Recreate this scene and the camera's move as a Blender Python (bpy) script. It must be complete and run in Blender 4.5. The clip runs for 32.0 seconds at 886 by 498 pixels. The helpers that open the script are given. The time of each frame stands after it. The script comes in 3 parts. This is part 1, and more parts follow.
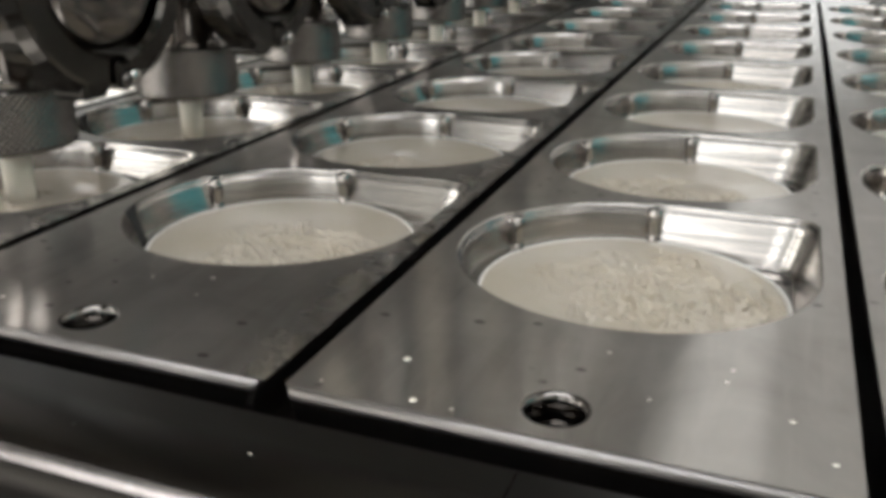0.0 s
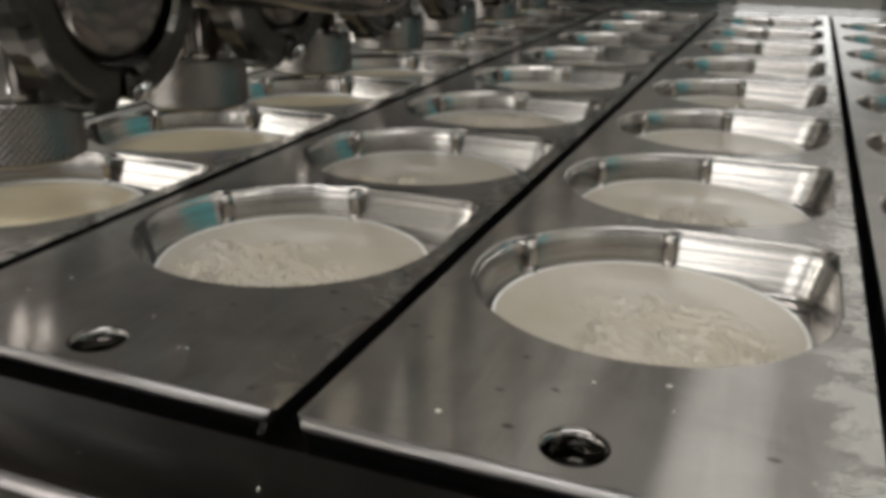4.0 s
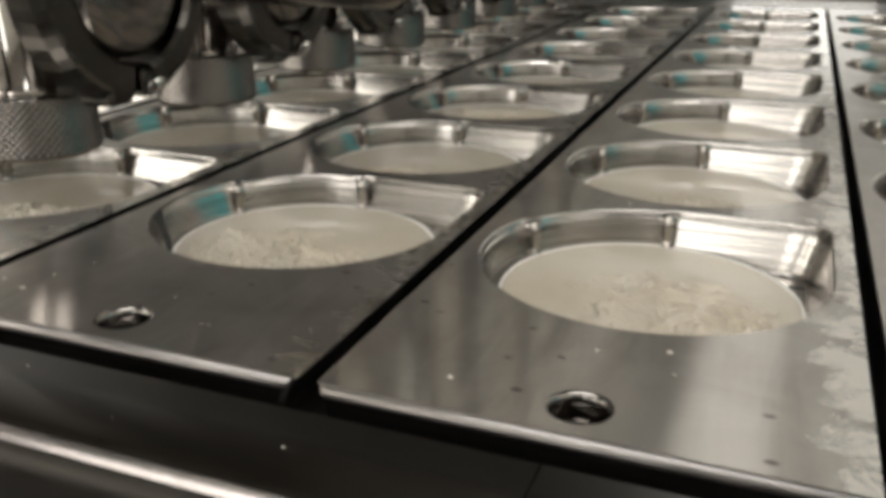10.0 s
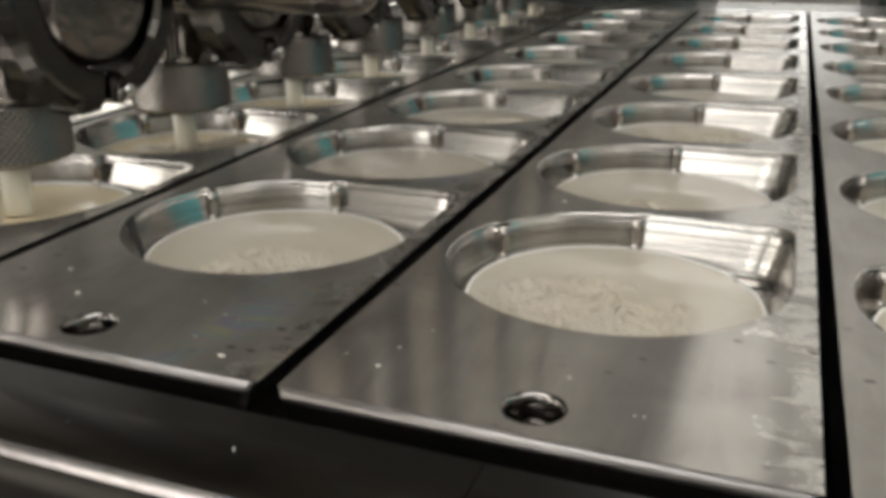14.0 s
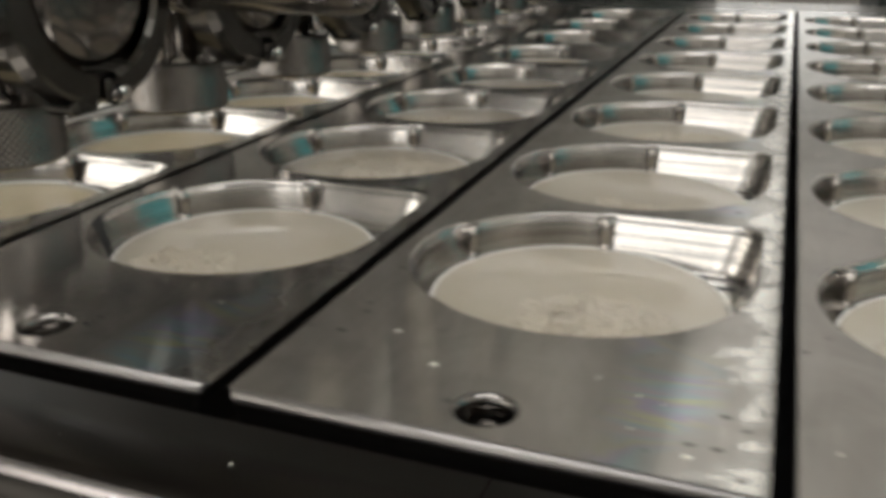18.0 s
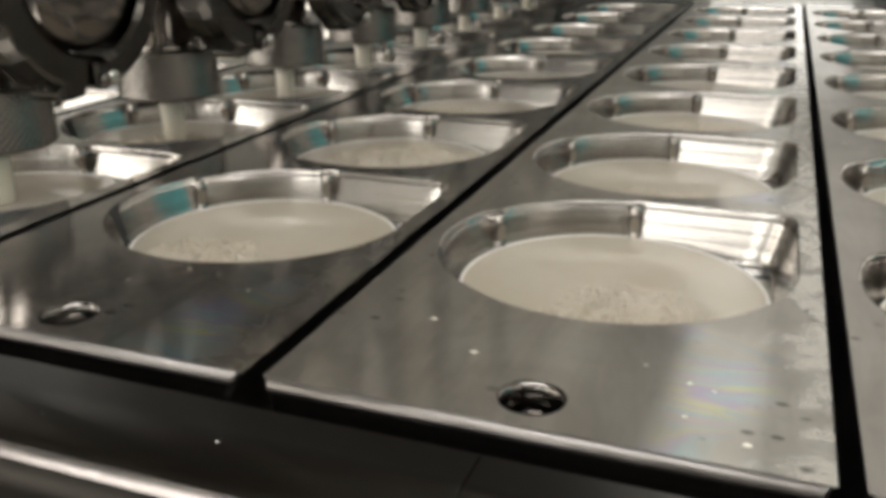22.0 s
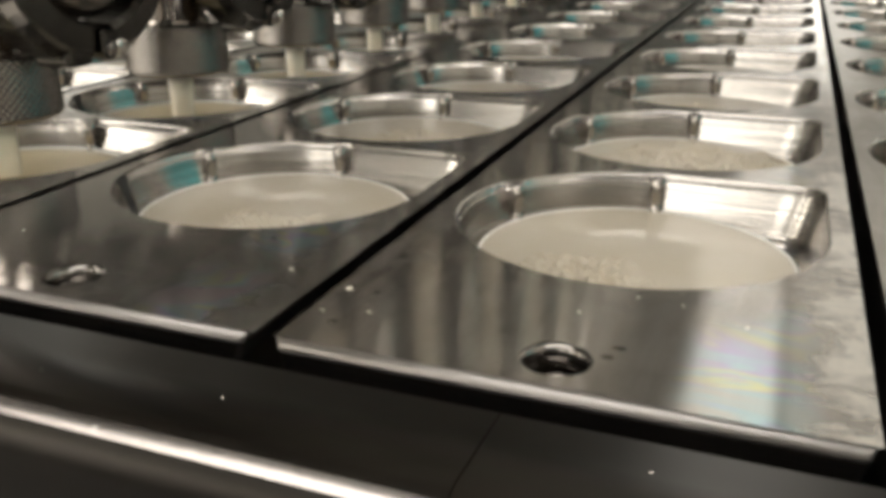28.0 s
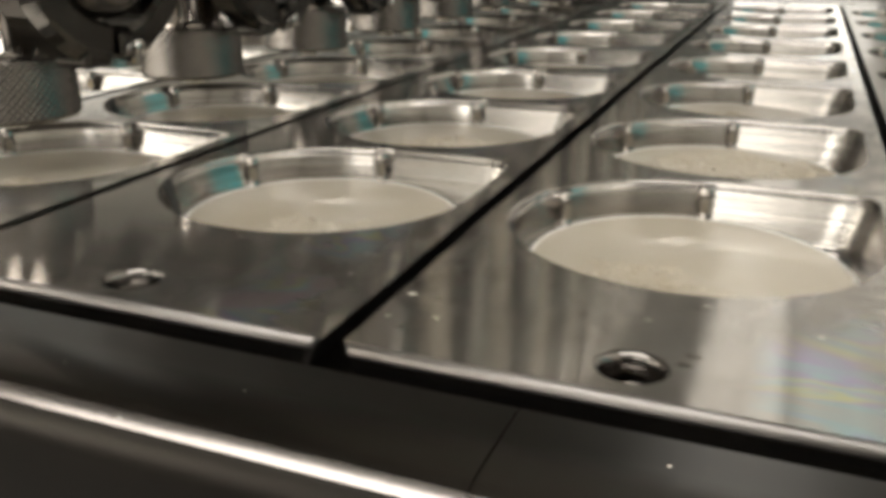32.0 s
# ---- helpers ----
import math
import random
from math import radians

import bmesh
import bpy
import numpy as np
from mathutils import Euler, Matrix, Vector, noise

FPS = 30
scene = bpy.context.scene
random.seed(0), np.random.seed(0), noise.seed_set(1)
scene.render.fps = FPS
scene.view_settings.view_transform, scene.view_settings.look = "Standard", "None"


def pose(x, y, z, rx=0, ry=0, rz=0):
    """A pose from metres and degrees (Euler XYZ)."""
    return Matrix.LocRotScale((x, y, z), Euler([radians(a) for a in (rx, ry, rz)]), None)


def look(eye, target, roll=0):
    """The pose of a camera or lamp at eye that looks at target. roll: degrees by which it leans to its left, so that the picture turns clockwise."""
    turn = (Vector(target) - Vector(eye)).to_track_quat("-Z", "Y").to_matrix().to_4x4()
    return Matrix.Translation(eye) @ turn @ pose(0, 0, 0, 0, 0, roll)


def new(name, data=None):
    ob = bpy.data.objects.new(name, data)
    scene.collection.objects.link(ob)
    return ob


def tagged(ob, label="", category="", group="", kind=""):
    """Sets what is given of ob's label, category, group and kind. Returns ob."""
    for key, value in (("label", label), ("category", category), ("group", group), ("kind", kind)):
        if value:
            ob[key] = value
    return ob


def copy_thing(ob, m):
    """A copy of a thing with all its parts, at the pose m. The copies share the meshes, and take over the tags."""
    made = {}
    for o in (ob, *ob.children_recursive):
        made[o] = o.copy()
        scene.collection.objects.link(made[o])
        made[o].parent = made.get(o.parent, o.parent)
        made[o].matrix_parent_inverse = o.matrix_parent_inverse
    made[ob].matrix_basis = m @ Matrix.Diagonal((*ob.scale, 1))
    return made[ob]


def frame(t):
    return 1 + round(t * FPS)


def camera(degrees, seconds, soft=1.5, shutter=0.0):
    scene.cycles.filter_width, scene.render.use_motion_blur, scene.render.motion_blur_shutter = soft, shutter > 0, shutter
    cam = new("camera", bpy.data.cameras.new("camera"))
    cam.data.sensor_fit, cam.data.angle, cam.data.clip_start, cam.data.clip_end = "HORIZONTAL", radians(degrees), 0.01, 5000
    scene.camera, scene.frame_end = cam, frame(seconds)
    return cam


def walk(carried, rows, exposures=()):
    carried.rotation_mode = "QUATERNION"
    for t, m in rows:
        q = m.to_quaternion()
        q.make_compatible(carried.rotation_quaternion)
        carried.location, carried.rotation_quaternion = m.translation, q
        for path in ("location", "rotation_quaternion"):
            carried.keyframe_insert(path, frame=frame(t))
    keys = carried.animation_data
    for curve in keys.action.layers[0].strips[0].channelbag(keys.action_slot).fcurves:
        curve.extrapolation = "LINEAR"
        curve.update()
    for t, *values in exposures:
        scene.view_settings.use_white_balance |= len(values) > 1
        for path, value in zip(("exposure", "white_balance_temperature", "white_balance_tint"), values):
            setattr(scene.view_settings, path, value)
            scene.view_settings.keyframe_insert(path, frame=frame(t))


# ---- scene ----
U = 0.125        # pitch of the mould plates along the conveyor
Z0 = 0.95        # height of the plates' tops above the floor
LANE = 0.921     # pitch of the cups along a plate, in plate pitches
LANES = 8
PATH = [
    (0, 0.1649, -0.0777, 1.0496, 21.03, -21.09, 0.10),
    (0.5, 0.1633, -0.0791, 1.0491, 21.30, -21.08, 0.35),
    (1, 0.1628, -0.0790, 1.0514, 21.32, -20.95, 0.47),
    (1.5, 0.1618, -0.0811, 1.0524, 21.43, -20.72, 0.51),
    (2, 0.1609, -0.0814, 1.0524, 21.49, -20.53, 0.59),
    (2.5, 0.1598, -0.0802, 1.0525, 21.52, -20.45, 0.58),
    (3, 0.1588, -0.0784, 1.0521, 21.54, -20.46, 0.57),
    (3.5, 0.1613, -0.0765, 1.0533, 21.43, -20.71, 1.08),
    (4, 0.1607, -0.0737, 1.0533, 21.29, -20.72, 1.05),
    (4.5, 0.1620, -0.0755, 1.0558, 20.96, -20.55, 0.76),
    (6.5, 0.1662, -0.0828, 1.0537, 21.14, -20.39, 0.67),
    (7, 0.1649, -0.0849, 1.0523, 21.35, -20.53, 0.71),
    (7.5, 0.1679, -0.0865, 1.0515, 21.42, -20.67, 0.52),
    (8, 0.1698, -0.0861, 1.0534, 21.32, -20.68, 0.33),
    (8.5, 0.1684, -0.0870, 1.0555, 21.38, -20.43, 0.25),
    (9, 0.1676, -0.0866, 1.0554, 21.47, -20.32, 0.29),
    (9.5, 0.1667, -0.0866, 1.0547, 21.43, -20.32, 0.30),
    (10, 0.1634, -0.0858, 1.0512, 21.39, -20.64, 0.19),
    (10.5, 0.1627, -0.0806, 1.0490, 21.15, -20.87, 0.10),
    (11, 0.1686, -0.0753, 1.0490, 20.98, -20.83, 0.05),
    (11.5, 0.1701, -0.0787, 1.0510, 20.81, -20.78, 0.22),
    (12, 0.1702, -0.0803, 1.0541, 20.73, -20.59, 0.22),
    (12.5, 0.1707, -0.0833, 1.0545, 20.78, -20.56, 0.02),
    (13, 0.1725, -0.0832, 1.0535, 20.74, -20.50, -0.06),
    (13.5, 0.1716, -0.0854, 1.0508, 20.93, -20.56, -0.11),
    (14, 0.1740, -0.0857, 1.0527, 20.94, -20.42, -0.11),
    (14.5, 0.1735, -0.0844, 1.0532, 20.79, -20.40, 0.03),
    (16.5, 0.1724, -0.0829, 1.0555, 20.94, -20.20, -0.21),
    (17, 0.1704, -0.0812, 1.0526, 20.83, -20.28, 0.11),
    (17.5, 0.1696, -0.0801, 1.0520, 20.79, -20.32, 0.16),
    (18, 0.1705, -0.0807, 1.0526, 20.74, -20.49, -0.01),
    (18.5, 0.1699, -0.0798, 1.0514, 20.80, -20.59, -0.21),
    (19, 0.1714, -0.0780, 1.0498, 20.79, -20.71, -0.17),
    (19.5, 0.1695, -0.0774, 1.0462, 20.85, -20.84, -0.11),
    (20, 0.1675, -0.0757, 1.0475, 20.88, -20.85, 0.04),
    (20.5, 0.1675, -0.0756, 1.0469, 20.78, -20.74, 0.13),
    (21, 0.1698, -0.0754, 1.0480, 20.71, -20.55, -0.03),
    (21.5, 0.1717, -0.0773, 1.0477, 20.61, -20.51, -0.07),
    (22, 0.1716, -0.0790, 1.0466, 20.53, -20.55, -0.13),
    (22.5, 0.1714, -0.0771, 1.0445, 20.43, -20.67, -0.06),
    (23, 0.1700, -0.0773, 1.0436, 20.51, -20.69, 0.16),
    (23.5, 0.1706, -0.0802, 1.0440, 20.64, -20.55, 0.31),
    (24, 0.1708, -0.0810, 1.0455, 20.71, -20.47, 0.15),
    (24.5, 0.1672, -0.0809, 1.0436, 20.85, -20.58, 0.04),
    (25, 0.1658, -0.0801, 1.0414, 20.64, -20.43, 0.33),
    (25.5, 0.1676, -0.0749, 1.0379, 20.75, -20.58, 0.27),
    (27.5, 0.1671, -0.0758, 1.0356, 21.07, -20.67, 0.14),
    (28, 0.1684, -0.0753, 1.0347, 21.14, -20.60, 0.00),
    (28.5, 0.1688, -0.0750, 1.0347, 21.14, -20.48, -0.06),
    (29, 0.1677, -0.0754, 1.0315, 21.27, -20.53, 0.09),
    (29.5, 0.1675, -0.0745, 1.0311, 21.29, -20.48, 0.34),
    (30, 0.1662, -0.0752, 1.0326, 21.44, -20.34, 0.49),
    (30.5, 0.1645, -0.0788, 1.0333, 21.66, -20.28, 0.42),
    (31, 0.1638, -0.0792, 1.0341, 21.67, -20.20, 0.33),
    (31.5, 0.1653, -0.0785, 1.0324, 21.61, -20.22, 0.38),
    (32, 0.1667, -0.0789, 1.0334, 21.50, -20.08, 0.38),
]

def eye_pose(x, y, z, yaw, pitch, roll):
    """A camera pose: yaw to the left from +y, pitch up, lean to its left."""
    a, b = radians(yaw), radians(pitch)
    way = Vector((-math.sin(a) * math.cos(b), math.cos(a) * math.cos(b), math.sin(b)))
    eye = Vector((x, y, z))
    return look(eye, eye + way, roll)


cam = camera(53.39, 32.0, soft=4.8, shutter=0.5)
walk(cam, [(t, eye_pose(*row)) for t, *row in PATH], exposures=[(0.0, -0.26, 5720, 8), (3.5, -0.42, 5800, 8), (4.5, -0.44, 5850, 8), (6.5, -0.26, 6350, 9), (7.0, -0.24, 6400, 9), (8.0, -0.12, 6220, 8), (9.5, -0.12, 6120, 8), (11.0, -0.40, 5950, 8), (13.0, -0.25, 5950, 8), (17.0, -0.36, 5950, 8), (18.0, -0.43, 5950, 8), (20.0, -0.18, 6050, 8), (24.0, -0.28, 6100, 8), (25.0, -0.5, 6250, 8), (25.5, -0.5, 6300, 8), (28.0, -0.14, 6270, 8), (32.0, -0.11, 6270, 8)])

# ---- world and light ----
world = bpy.data.worlds.new("world")
scene.world = world
world.use_nodes = True
world.node_tree.nodes["Background"].inputs[0].default_value = (0.5, 0.55, 0.6, 1)
world.node_tree.nodes["Background"].inputs[1].default_value = 0.05

# ---- materials ----
def material(name):
    m = bpy.data.materials.new(name)
    m.use_nodes = True
    nt = m.node_tree
    return m, nt, nt.nodes["Principled BSDF"]


def node(nt, kind, **values):
    n = nt.nodes.new(kind)
    for key, value in values.items():
        n.inputs[key.replace("_", " ")].default_value = value
    return n


def ramp(nt, source, stops):
    r = nt.nodes.new("ShaderNodeValToRGB")
    while len(r.color_ramp.elements) < len(stops):
        r.color_ramp.elements.new(0.5)
    for e, (pos, col) in zip(r.color_ramp.elements, stops):
        e.position = pos
        e.color = (col, col, col, 1) if isinstance(col, float) else (*col, 1)
    nt.links.new(source, r.inputs[0])
    return r.outputs[0]


def coords(nt, scale=(1, 1, 1)):
    c = nt.nodes.new("ShaderNodeTexCoord")
    info = nt.nodes.new("ShaderNodeObjectInfo")
    mp = nt.nodes.new("ShaderNodeMapping")
    mp.inputs["Scale"].default_value = scale
    add = nt.nodes.new("ShaderNodeVectorMath")
    mul = nt.nodes.new("ShaderNodeVectorMath")
    mul.operation = "SCALE"
    mul.inputs[3].default_value = 7.0
    nt.links.new(info.outputs["Random"], mul.inputs[0])
    nt.links.new(c.outputs["Object"], add.inputs[0])
    nt.links.new(mul.outputs[0], add.inputs[1])
    nt.links.new(add.outputs[0], mp.inputs[0])
    return mp.outputs[0]


def noise_tex(nt, vec, scale, detail=3.0, rough=0.55, distort=0.0):
    n = node(nt, "ShaderNodeTexNoise", Scale=scale, Detail=detail, Roughness=rough, Distortion=distort)
    nt.links.new(vec, n.inputs["Vector"])
    return n.outputs["Fac"]


def bump(nt, bsdf, height, strength, distance):
    b = node(nt, "ShaderNodeBump", Strength=strength, Distance=distance)
    nt.links.new(height, b.inputs["Height"])
    nt.links.new(b.outputs[0], bsdf.inputs["Normal"])


def mixed(nt, fac, a, b):
    m = nt.nodes.new("ShaderNodeMix")
    m.data_type = "RGBA"
    if isinstance(fac, float):
        m.inputs[0].default_value = fac
    else:
        nt.links.new(fac, m.inputs[0])
    for slot, v in ((6, a), (7, b)):
        if isinstance(v, tuple):
            m.inputs[slot].default_value = (*v, 1)
        else:
            nt.links.new(v, m.inputs[slot])
    return m.outputs[2]


def steel(name, colour, rough_lo, rough_hi, grain=(900, 12, 60), relief=0.02, smear=18.0):
    """Stainless steel with fine tool marks, smears and dull patches."""
    m, nt, bsdf = material(name)
    bsdf.inputs["Metallic"].default_value = 1.0
    fine = noise_tex(nt, coords(nt, grain), 1.0, 2.0)
    patch = noise_tex(nt, coords(nt), smear, 4.0, 0.6, 0.6)
    dark = tuple(c * 0.82 for c in colour)
    nt.links.new(mixed(nt, ramp(nt, patch, [(0.35, 0.0), (0.7, 1.0)]), dark, colour), bsdf.inputs["Base Color"])
    both = nt.nodes.new("ShaderNodeMath")
    both.operation = "MULTIPLY_ADD"
    nt.links.new(fine, both.inputs[0])
    both.inputs[1].default_value = 0.35
    nt.links.new(patch, both.inputs[2])
    nt.links.new(ramp(nt, both.outputs[0], [(0.4, rough_lo), (0.95, rough_hi)]), bsdf.inputs["Roughness"])
    bump(nt, bsdf, fine, relief, 0.0004)
    return m


def maths(nt, kind, a, b):
    m = nt.nodes.new("ShaderNodeMath")
    m.operation = kind
    for k, v in enumerate((a, b)):
        if isinstance(v, (int, float)):
            m.inputs[k].default_value = v
        else:
            nt.links.new(v, m.inputs[k])
    return m.outputs[0]


def plate_steel(name, painted_sheen, damp=True, dull=0.44):
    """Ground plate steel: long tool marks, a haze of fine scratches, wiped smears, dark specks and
    thin wet blotches along one side, lightened for glare; a rainbow sheen can be painted into the base colour."""
    m, nt, bsdf = material(name)
    bsdf.inputs["Metallic"].default_value = 1.0
    fine = noise_tex(nt, coords(nt, (30, 2600, 1)), 1.0, 2.0, 0.6)
    wipe = noise_tex(nt, coords(nt, (90, 12, 1)), 1.0, 5.0, 0.65, 1.2)
    patch = noise_tex(nt, coords(nt), 26.0, 5.0, 0.62, 0.8)
    own = nt.nodes.new("ShaderNodeTexCoord")
    apart = nt.nodes.new("ShaderNodeSeparateXYZ")
    nt.links.new(own.outputs["Object"], apart.inputs[0])
    side = maths(nt, "MULTIPLY_ADD", apart.outputs[0], 14.0)          # grows towards the edge that leads
    side.node.inputs[2].default_value = -0.40 if damp else -1.0
    blot = noise_tex(nt, coords(nt, (1.0, 1.4, 1)), 64.0, 9.0, 0.72, 0.6)
    wet = ramp(nt, maths(nt, "ADD", blot, maths(nt, "MINIMUM", side, 0.40)), [(0.80, 0.0), (0.92, 1.0)])
    base = mixed(nt, ramp(nt, patch, [(0.3, 0.0), (0.7, 1.0)]), (0.37, 0.345, 0.315), (0.51, 0.483, 0.447))
    base = mixed(nt, ramp(nt, wipe, [(0.45, 0.0), (0.75, 0.5)]), base, (0.60, 0.568, 0.527))
    if painted_sheen:
        # reflected rainbow sheen, painted into the base colour along one strip
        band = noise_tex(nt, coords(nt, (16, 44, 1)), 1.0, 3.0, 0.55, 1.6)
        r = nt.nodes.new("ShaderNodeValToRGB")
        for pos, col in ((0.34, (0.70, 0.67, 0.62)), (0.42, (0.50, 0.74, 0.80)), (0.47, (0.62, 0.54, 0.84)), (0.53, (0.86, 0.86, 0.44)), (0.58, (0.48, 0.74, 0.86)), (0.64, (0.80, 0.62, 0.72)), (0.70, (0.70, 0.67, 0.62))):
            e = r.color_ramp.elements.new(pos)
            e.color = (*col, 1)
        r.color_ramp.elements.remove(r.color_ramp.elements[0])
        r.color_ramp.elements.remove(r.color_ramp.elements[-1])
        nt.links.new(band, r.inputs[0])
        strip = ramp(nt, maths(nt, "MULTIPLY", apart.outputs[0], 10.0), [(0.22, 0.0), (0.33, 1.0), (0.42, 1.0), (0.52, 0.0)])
        sheen_mask = maths(nt, "MULTIPLY", strip, ramp(nt, noise_tex(nt, coords(nt), 16.0, 2.0), [(0.44, 0.0), (0.56, painted_sheen)]))
        base = mixed(nt, sheen_mask, base, r.outputs[0])
    # wet blotches also take their glare as a lighter base colour
    base = mixed(nt, maths(nt, "MULTIPLY", wet, 0.75), base, (0.86, 0.84, 0.79))
    cells = nt.nodes.new("ShaderNodeTexVoronoi")
    cells.inputs["Scale"].default_value = 1.0
    nt.links.new(coords(nt, (130, 210, 1)), cells.inputs["Vector"])
    lone = ramp(nt, cells.outputs["Color"], [(0.74, 0.0), (0.76, 1.0)])
    near = ramp(nt, cells.outputs["Distance"], [(0.14, 1.0), (0.25, 0.0)])
    speck = maths(nt, "MULTIPLY", maths(nt, "MULTIPLY", lone, near), ramp(nt, patch, [(0.46, 0.0), (0.52, 0.8)]))
    base = mixed(nt, speck, base, (0.10, 0.09, 0.08))
    nt.links.new(base, bsdf.inputs["Base Color"])
    mark = maths(nt, "MULTIPLY_ADD", fine, 0.30)
    nt.links.new(wipe, mark.node.inputs[2])
    rough = ramp(nt, mark, [(0.40, 0.03), (0.95, 0.11)] if dull < 0.4 else [(0.40, 0.07), (0.95, 0.17)])
    nt.links.new(maths(nt, "MULTIPLY", rough, ramp(nt, wet, [(0.0, 1.0), (1.0, 0.45)])), bsdf.inputs["Roughness"])
    bump(nt, bsdf, fine, 0.06, 0.0004)
    haze = node(nt, "ShaderNodeBsdfPrincipled", Metallic=1.0, Roughness=0.52)
    nt.links.new(base, haze.inputs["Base Color"])
    both = nt.nodes.new("ShaderNodeMixShader")
    nt.links.new(ramp(nt, wet, [(0.0, dull), (1.0, 0.16)]), both.inputs[0])
    nt.links.new(bsdf.outputs[0], both.inputs[1])
    nt.links.new(haze.outputs[0], both.inputs[2])
    nt.links.new(both.outputs[0], nt.nodes["Material Output"].inputs["Surface"])
    return m


def pocket_steel():
    """Milled pocket walls: level tool lines that differ in gloss and tone."""
    m, nt, bsdf = material("milled_pocket_steel")
    bsdf.inputs["Metallic"].default_value = 1.0
    lines = noise_tex(nt, coords(nt, (7, 7, 620)), 1.0, 4.0, 0.7)
    patch = noise_tex(nt, coords(nt), 45.0, 4.0, 0.6, 0.6)
    base = mixed(nt, ramp(nt, lines, [(0.36, 0.0), (0.62, 1.0)]), (0.30, 0.282, 0.26), (0.57, 0.542, 0.513))
    base = mixed(nt, ramp(nt, patch, [(0.40, 0.0), (0.75, 0.3)]), base, (0.30, 0.275, 0.25))
    nt.links.new(base, bsdf.inputs["Base Color"])
    nt.links.new(ramp(nt, lines, [(0.3, 0.26), (0.7, 0.17)]), bsdf.inputs["Roughness"])
    bump(nt, bsdf, lines, 0.22, 0.0004)
    return m


DRY = plate_steel("dry_plate_steel", 0.0, False)
PLATE = plate_steel("ground_plate_steel", 0.0, True, 0.41)
# the next two carry the rainbow sheen in their base colour
SHEENED = plate_steel("sheened_plate_steel", 0.52, True, 0.58)
WET_SHEENED = plate_steel("wet_sheened_plate_steel", 0.68, True, 0.28)
POCKET = pocket_steel()
BRIGHT = steel("polished_steel", (0.66, 0.64, 0.61), 0.10, 0.22, grain=(60, 60, 900), relief=0.01)
# rail steel split by tone: painted highlight on the bend, shade on the front
BEND = steel("highlight_bend_steel", (0.27, 0.245, 0.23), 0.24, 0.30, grain=(10, 60, 400), relief=0.006, smear=6.0)
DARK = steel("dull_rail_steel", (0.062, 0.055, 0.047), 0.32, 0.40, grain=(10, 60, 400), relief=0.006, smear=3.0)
SHADED_FRONT = steel("shaded_front_steel", (0.030, 0.027, 0.024), 0.34, 0.42, grain=(10, 60, 400), relief=0.006, smear=3.0)
HOUSING = steel("housing_steel", (0.42, 0.40, 0.37), 0.22, 0.36, grain=(300, 8, 300), relief=0.03)
CLAMP = steel("cast_clamp_steel", (0.085, 0.08, 0.073), 0.12, 0.2, grain=(80, 80, 80), relief=0.02)
CHROME = steel("polished_stem_steel", (0.50, 0.465, 0.43), 0.07, 0.13, grain=(60, 60, 900), relief=0.006)
PIN = steel("pin_steel", (0.40, 0.375, 0.35), 0.12, 0.2, grain=(60, 60, 60), relief=0.01)
STEM = steel("stem_steel", (0.20, 0.185, 0.172), 0.14, 0.24, grain=(60, 60, 900), relief=0.01)
KNURL = steel("knurled_steel", (0.21, 0.196, 0.184), 0.11, 0.19, grain=(60, 60, 60), relief=0.0)
EDGE = steel("blunt_edge_steel", (0.25, 0.233, 0.22), 0.30, 0.46, grain=(120, 120, 120), relief=0.05, smear=60.0)
DOME = steel("polished_dome_steel", (0.17, 0.157, 0.145), 0.12, 0.20, grain=(60, 60, 60), relief=0.004, smear=9.0)
BOLT = steel("dark_bolt_steel", (0.22, 0.205, 0.19), 0.10, 0.18, grain=(200, 200, 200), relief=0.02)


def plain(name, colour, rough, spread=0.12, scale=6.0, metallic=0.0):
    m, nt, bsdf = material(name)
    bsdf.inputs["Roughness"].default_value = rough
    bsdf.inputs["Metallic"].default_value = metallic
    n = noise_tex(nt, coords(nt), scale, 5.0, 0.6)
    dark = tuple(c * (1 - spread * 2) for c in colour)
    nt.links.new(mixed(nt, ramp(nt, n, [(0.3, 0.0), (0.7, 1.0)]), dark, colour), bsdf.inputs["Base Color"])
    return m


def milk_material(name, colour):
    m, nt, bsdf = material(name)
    n = noise_tex(nt, coords(nt), 30.0, 4.0, 0.6)
    warm = tuple(c * k for c, k in zip(colour, (0.9, 0.87, 0.8)))
    nt.links.new(mixed(nt, ramp(nt, n, [(0.3, 0.0), (0.7, 1.0)]), warm, colour), bsdf.inputs["Base Color"])
    bsdf.inputs["Roughness"].default_value = 0.30
    bsdf.inputs["IOR"].default_value = 1.5
    bsdf.inputs["Specular IOR Level"].default_value = 0.12
    bsdf.inputs["Coat Weight"].default_value = 0.6
    bsdf.inputs["Coat Roughness"].default_value = 0.09
    return m


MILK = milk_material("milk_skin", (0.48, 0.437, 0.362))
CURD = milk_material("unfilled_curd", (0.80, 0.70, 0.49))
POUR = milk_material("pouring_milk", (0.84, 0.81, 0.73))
CUP = plain("white_cup_plastic", (0.74, 0.73, 0.68), 0.35, 0.03)
BLACK = plain("flat_black", (0.02, 0.02, 0.02), 0.6)
WALL = plain("painted_wall", (0.62, 0.60, 0.55), 0.6, 0.05, 1.5)
CREAM = plain("cream_panel", (0.72, 0.66, 0.56), 0.35, 0.05, 2.0)
GREEN = plain("dark_green_paint", (0.035, 0.045, 0.038), 0.35, 0.1, 2.0)
TEAL = plain("teal_panel", (0.12, 0.60, 0.66), 0.35, 0.1, 2.0)
CEILING = plain("grey_ceiling", (0.33, 0.315, 0.295), 0.6, 0.08, 1.5)
